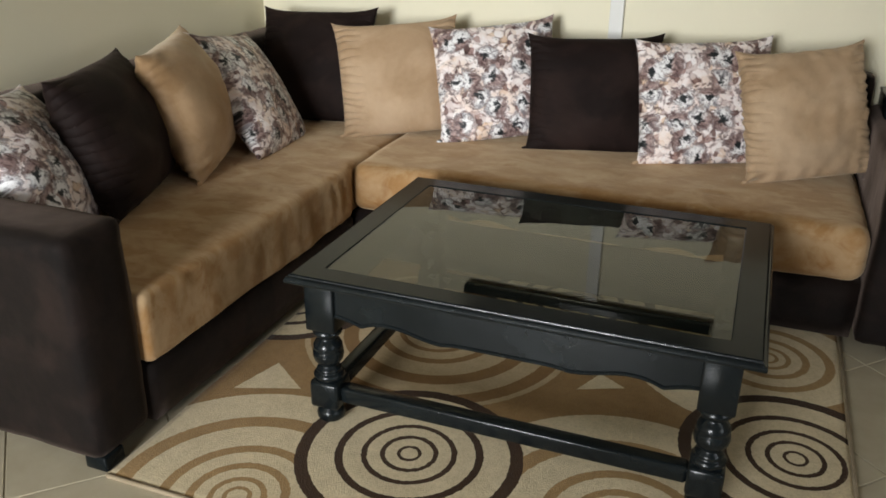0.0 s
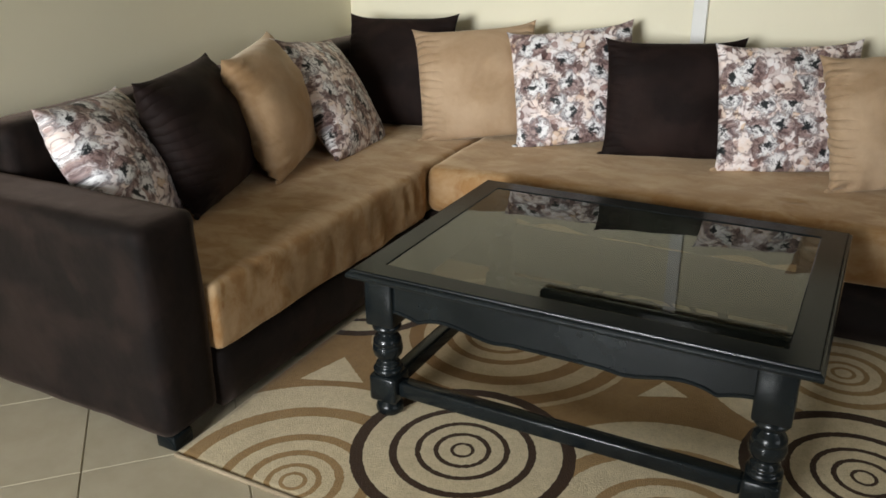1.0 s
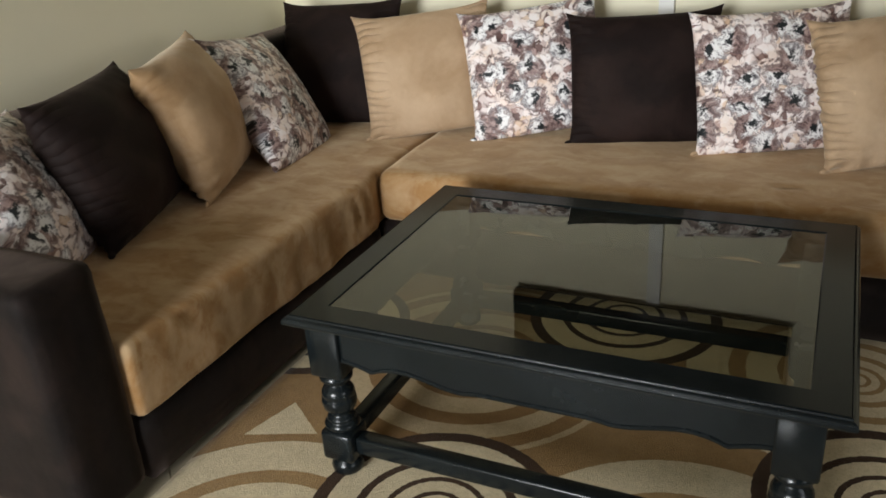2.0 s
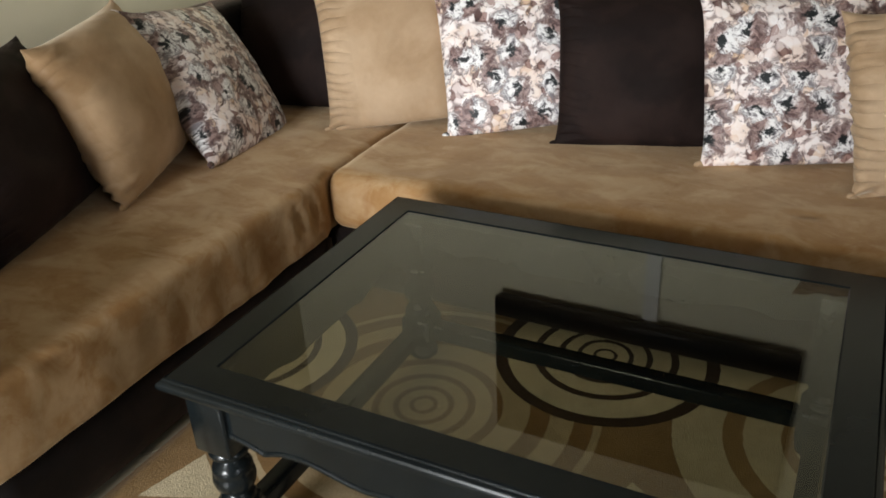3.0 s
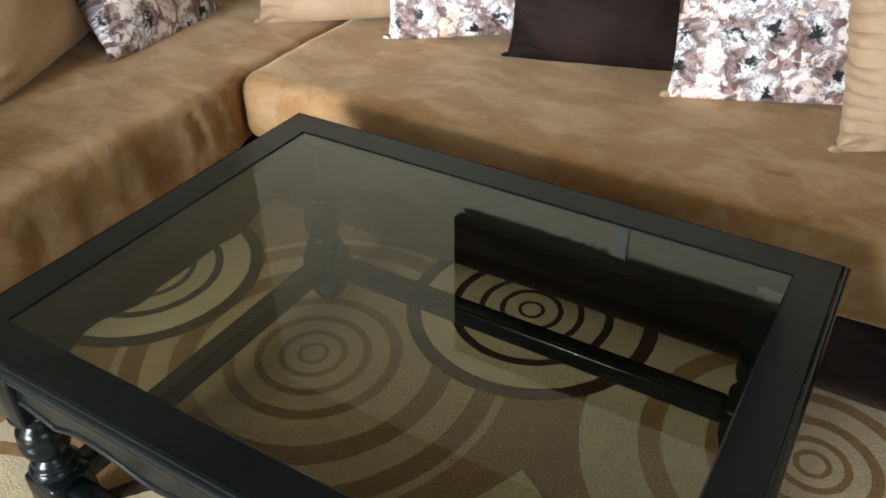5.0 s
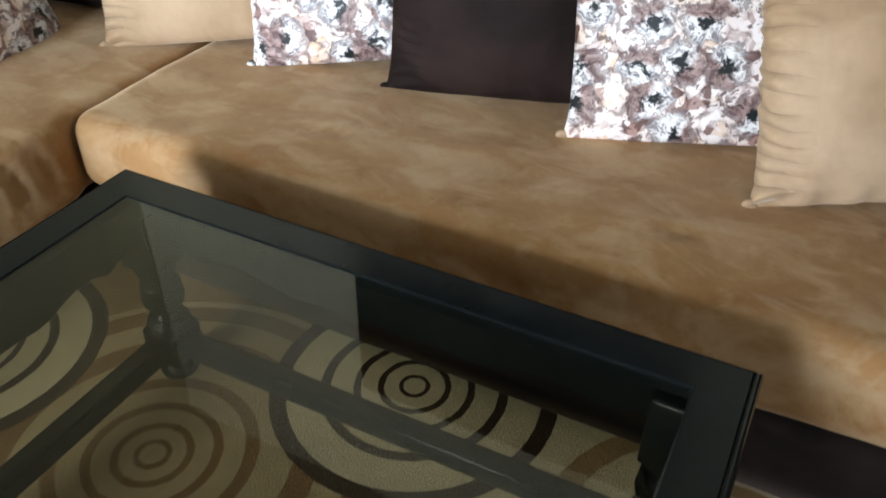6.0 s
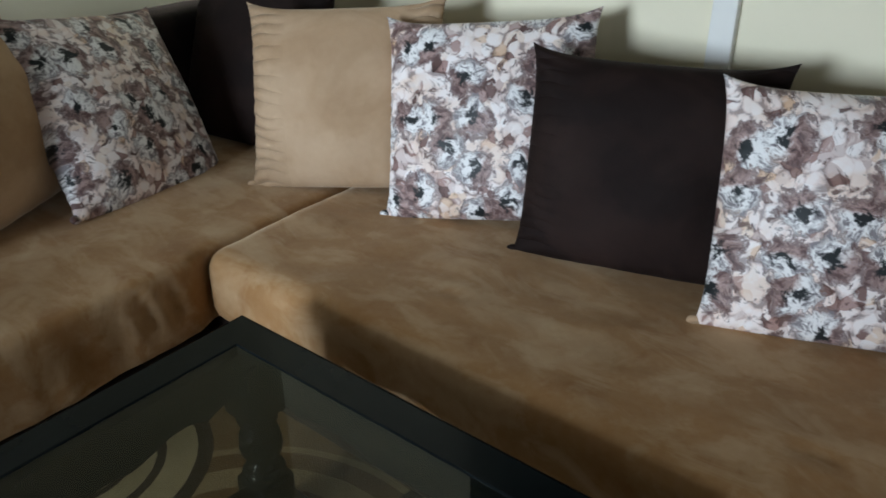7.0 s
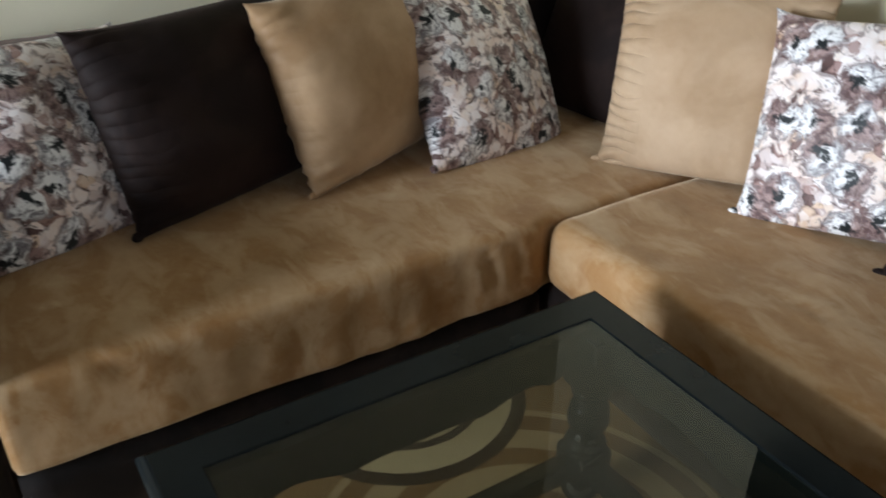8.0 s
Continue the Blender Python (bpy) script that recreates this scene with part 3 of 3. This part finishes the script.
FOOT = [(0.020, 0.009), (0.032, 0.010), (0.039, 0.016), (0.041, 0.026), (0.037, 0.037), (0.027, 0.044), (0.024, 0.052)]
for lx in LEG_X:
    for ly in LEG_Y:
        leg = part("leg", box((lx - BLK, ly - BLK, 0.302), (lx + BLK, ly + BLK, TH - 0.027), 0.006), BLACK_GLOSS, table)
        for name, bm in (("turning", lathe([(r, z + 0.017) for r, z in TURNED])), ("foot", lathe([(r, 0.009 + (z - 0.009) * 1.2) for r, z in FOOT])), ("block", box((-BLK, -BLK, 0.058), (BLK, BLK, 0.142), 0.010))):
            for v in bm.verts:
                v.co += Vector((lx, ly, 0))
            part(name, bm, BLACK_GLOSS, leg)
for ly in LEG_Y:
    part("stretcher", box((LEG_X[0] + BLK, ly - 0.022, 0.078), (LEG_X[1] - BLK, ly + 0.022, 0.125), 0.007), BLACK_GLOSS, table)
for lx in LEG_X:
    part("stretcher", box((lx - 0.022, LEG_Y[1] + BLK, 0.078), (lx + 0.022, LEG_Y[0] - BLK, 0.125), 0.007), BLACK_GLOSS, table)


def apron_mesh(length, thick=0.022):
    """Board with a scalloped lower edge; along x from 0, the face on -y."""
    def low(u):
        d = min(u, length - u) * 0.924 / length
        if d < 0.080:         # from the leg down to a sharp point
            return 0.352 - 0.018 * (d / 0.080) ** 1.6
        if d < 0.150:
            return 0.334 + 0.018 * math.sin((d - 0.080) / 0.070 * math.pi / 2) ** 0.7
        if d < 0.300:         # ogee down to the low middle
            return 0.352 - 0.023 * (0.5 - 0.5 * math.cos(math.pi * (d - 0.150) / 0.150))
        return 0.329 + 0.006 * math.sin(min(1.0, (d - 0.300) / 0.06) * math.pi / 2)
    bm = bmesh.new()
    n, rows = 110, []
    for i in range(n + 1):
        u = length * i / n
        z = low(u)
        rows.append([bm.verts.new(p) for p in ((u, 0, TH - 0.027), (u, 0, z + 0.009), (u, -0.002, z + 0.0078), (u, -0.0042, z + 0.005), (u, -0.004, z), (u, thick, z), (u, thick, TH - 0.027))])
    for a, b in zip(rows, rows[1:]):
        for k in range(7):
            bm.faces.new((a[k], a[(k + 1) % 7], b[(k + 1) % 7], b[k]))
    bm.faces.new(rows[0])
    bm.faces.new(rows[-1][::-1])
    bmesh.ops.recalc_face_normals(bm, faces=bm.faces[:])
    return bm


long_side, short_side = LEG_X[1] - LEG_X[0] - 2 * BLK, LEG_Y[0] - LEG_Y[1] - 2 * BLK
for length, m in ((long_side, pose(LEG_X[0] + BLK, LEG_Y[1] - BLK + 0.012, 0)), (long_side, pose(LEG_X[1] - BLK, LEG_Y[0] + BLK - 0.012, 0, 0, 0, 180)),
                  (short_side, pose(LEG_X[0] - BLK + 0.012, LEG_Y[0] - BLK, 0, 0, 0, -90)), (short_side, pose(LEG_X[1] + BLK - 0.012, LEG_Y[1] + BLK, 0, 0, 0, 90))):
    bm = apron_mesh(length)
    bmesh.ops.transform(bm, matrix=m, verts=bm.verts[:])
    part("apron", bm, BLACK_GLOSS, table, "scalloped black apron board", False)

# ---------------------------------------------------------------- rug
bm = bmesh.new()
RX0, RX1, RY0, RY1 = -0.322, 1.470, -1.285, 0.55
nx, ny = 80, 74
grid = [[None] * (ny + 1) for _ in range(nx + 1)]
for i in range(nx + 1):
    for j in range(ny + 1):
        x, y = RX0 + (RX1 - RX0) * i / nx, RY0 + (RY1 - RY0) * j / ny
        edge = 0.006 * noise.noise((x * 4, y * 4, 0))
        zz = 0.0095 + 0.0015 * noise.noise((x * 5, y * 5, 2))
        if i in (0, nx):
            x += edge
        if j in (0, ny):
            y += edge
        grid[i][j] = bm.verts.new((x, y, zz))
for i in range(nx):
    for j in range(ny):
        bm.faces.new((grid[i][j], grid[i + 1][j], grid[i + 1][j + 1], grid[i][j + 1]))
skirt = bmesh.ops.extrude_edge_only(bm, edges=[e for e in bm.edges if e.is_boundary])
for v in skirt["geom"]:
    if isinstance(v, bmesh.types.BMVert):
        v.co.z = 0.0005
rug = tagged(part("rug", bm, RUG), "cream and brown rug with concentric ring pattern on the tiles", "rug")
BIND = velvet("rug_binding", (0.22, 0.17, 0.11), (0.30, 0.24, 0.16), (0.36, 0.29, 0.20), 0.0)
part("binding", box((RX1 - 0.004, RY0, 0.001), (RX1 + 0.008, RY1, 0.013), 0.004), BIND, rug, "tan stitched edge binding")
part("binding", box((RX0, RY0 - 0.008, 0.001), (RX1 + 0.008, RY0 + 0.004, 0.013), 0.004), BIND, rug, "tan stitched edge binding")

# ---------------------------------------------------------------- wall things
tv = thing("wall_television", "large flat black television hung on the cream wall", "television")
TVX0, TVX1, TVZ0, TVZ1, TVY = -0.148, 1.045, 1.345, 2.03, 0.955
part("housing", box((TVX0, TVY, TVZ0), (TVX1, ROOM_B - 0.03, TVZ1), 0.008), BLACK_SIDE, tv)
part("screen", box((TVX0 + 0.014, TVY - 0.002, TVZ0 + 0.02), (TVX1 - 0.014, TVY + 0.004, TVZ1 - 0.014), 0.001), SCREEN, tv, "switched-off dark glossy screen")
part("wall_bracket", box((0.35, ROOM_B - 0.031, 1.5), (0.62, ROOM_B, 1.85), 0.003), BLACK_SIDE, tv)
setting(part("cable_trunking", box((0.456, ROOM_B - 0.022, 0.10), (0.514, ROOM_B, TVZ0 + 0.1), 0.003), WHITE, smooth=False), "white plastic cable trunking running up the wall to the television", "trunking")

# small black box lying on the far arm
setbox = thing("set_top_box", "small glossy black box lying on the brown sofa arm", "electronic box")
part("housing", box((1.525, 0.70, 0.655), (1.69, 0.95, 0.715), 0.006), BLACK_SIDE, setbox)
part("lid", box((1.522, 0.697, 0.716), (1.693, 0.953, 0.728), 0.004), BLACK_SIDE, setbox)

# ---------------------------------------------------------------- floor tiles, piece by piece
TS, TURN_T, TOX, TOY = 0.418, 46.0, 1.548, 0.062
bm = box((-TS / 2 + 0.002, -TS / 2 + 0.002, -0.010), (TS / 2 - 0.002, TS / 2 - 0.002, 0.0), 0.0015, 1)
tile_mesh = bpy.data.meshes.new("tile")
bm.to_mesh(tile_mesh)
bm.free()
tile_mesh.materials.append(TILE)
ca, sa = math.cos(radians(TURN_T)), math.sin(radians(TURN_T))
for i in range(-24, 25):
    for j in range(-24, 25):
        u, v = (i + 0.5) * TS, (j + 0.5) * TS
        x, y = TOX + ca * u - sa * v, TOY + sa * u + ca * v
        if ROOM_L < x < ROOM_R and ROOM_F < y < ROOM_B:
            tile = new("tile", tile_mesh)
            tile.matrix_world = pose(x, y, 0, 0, 0, TURN_T)
            tile.parent = floor
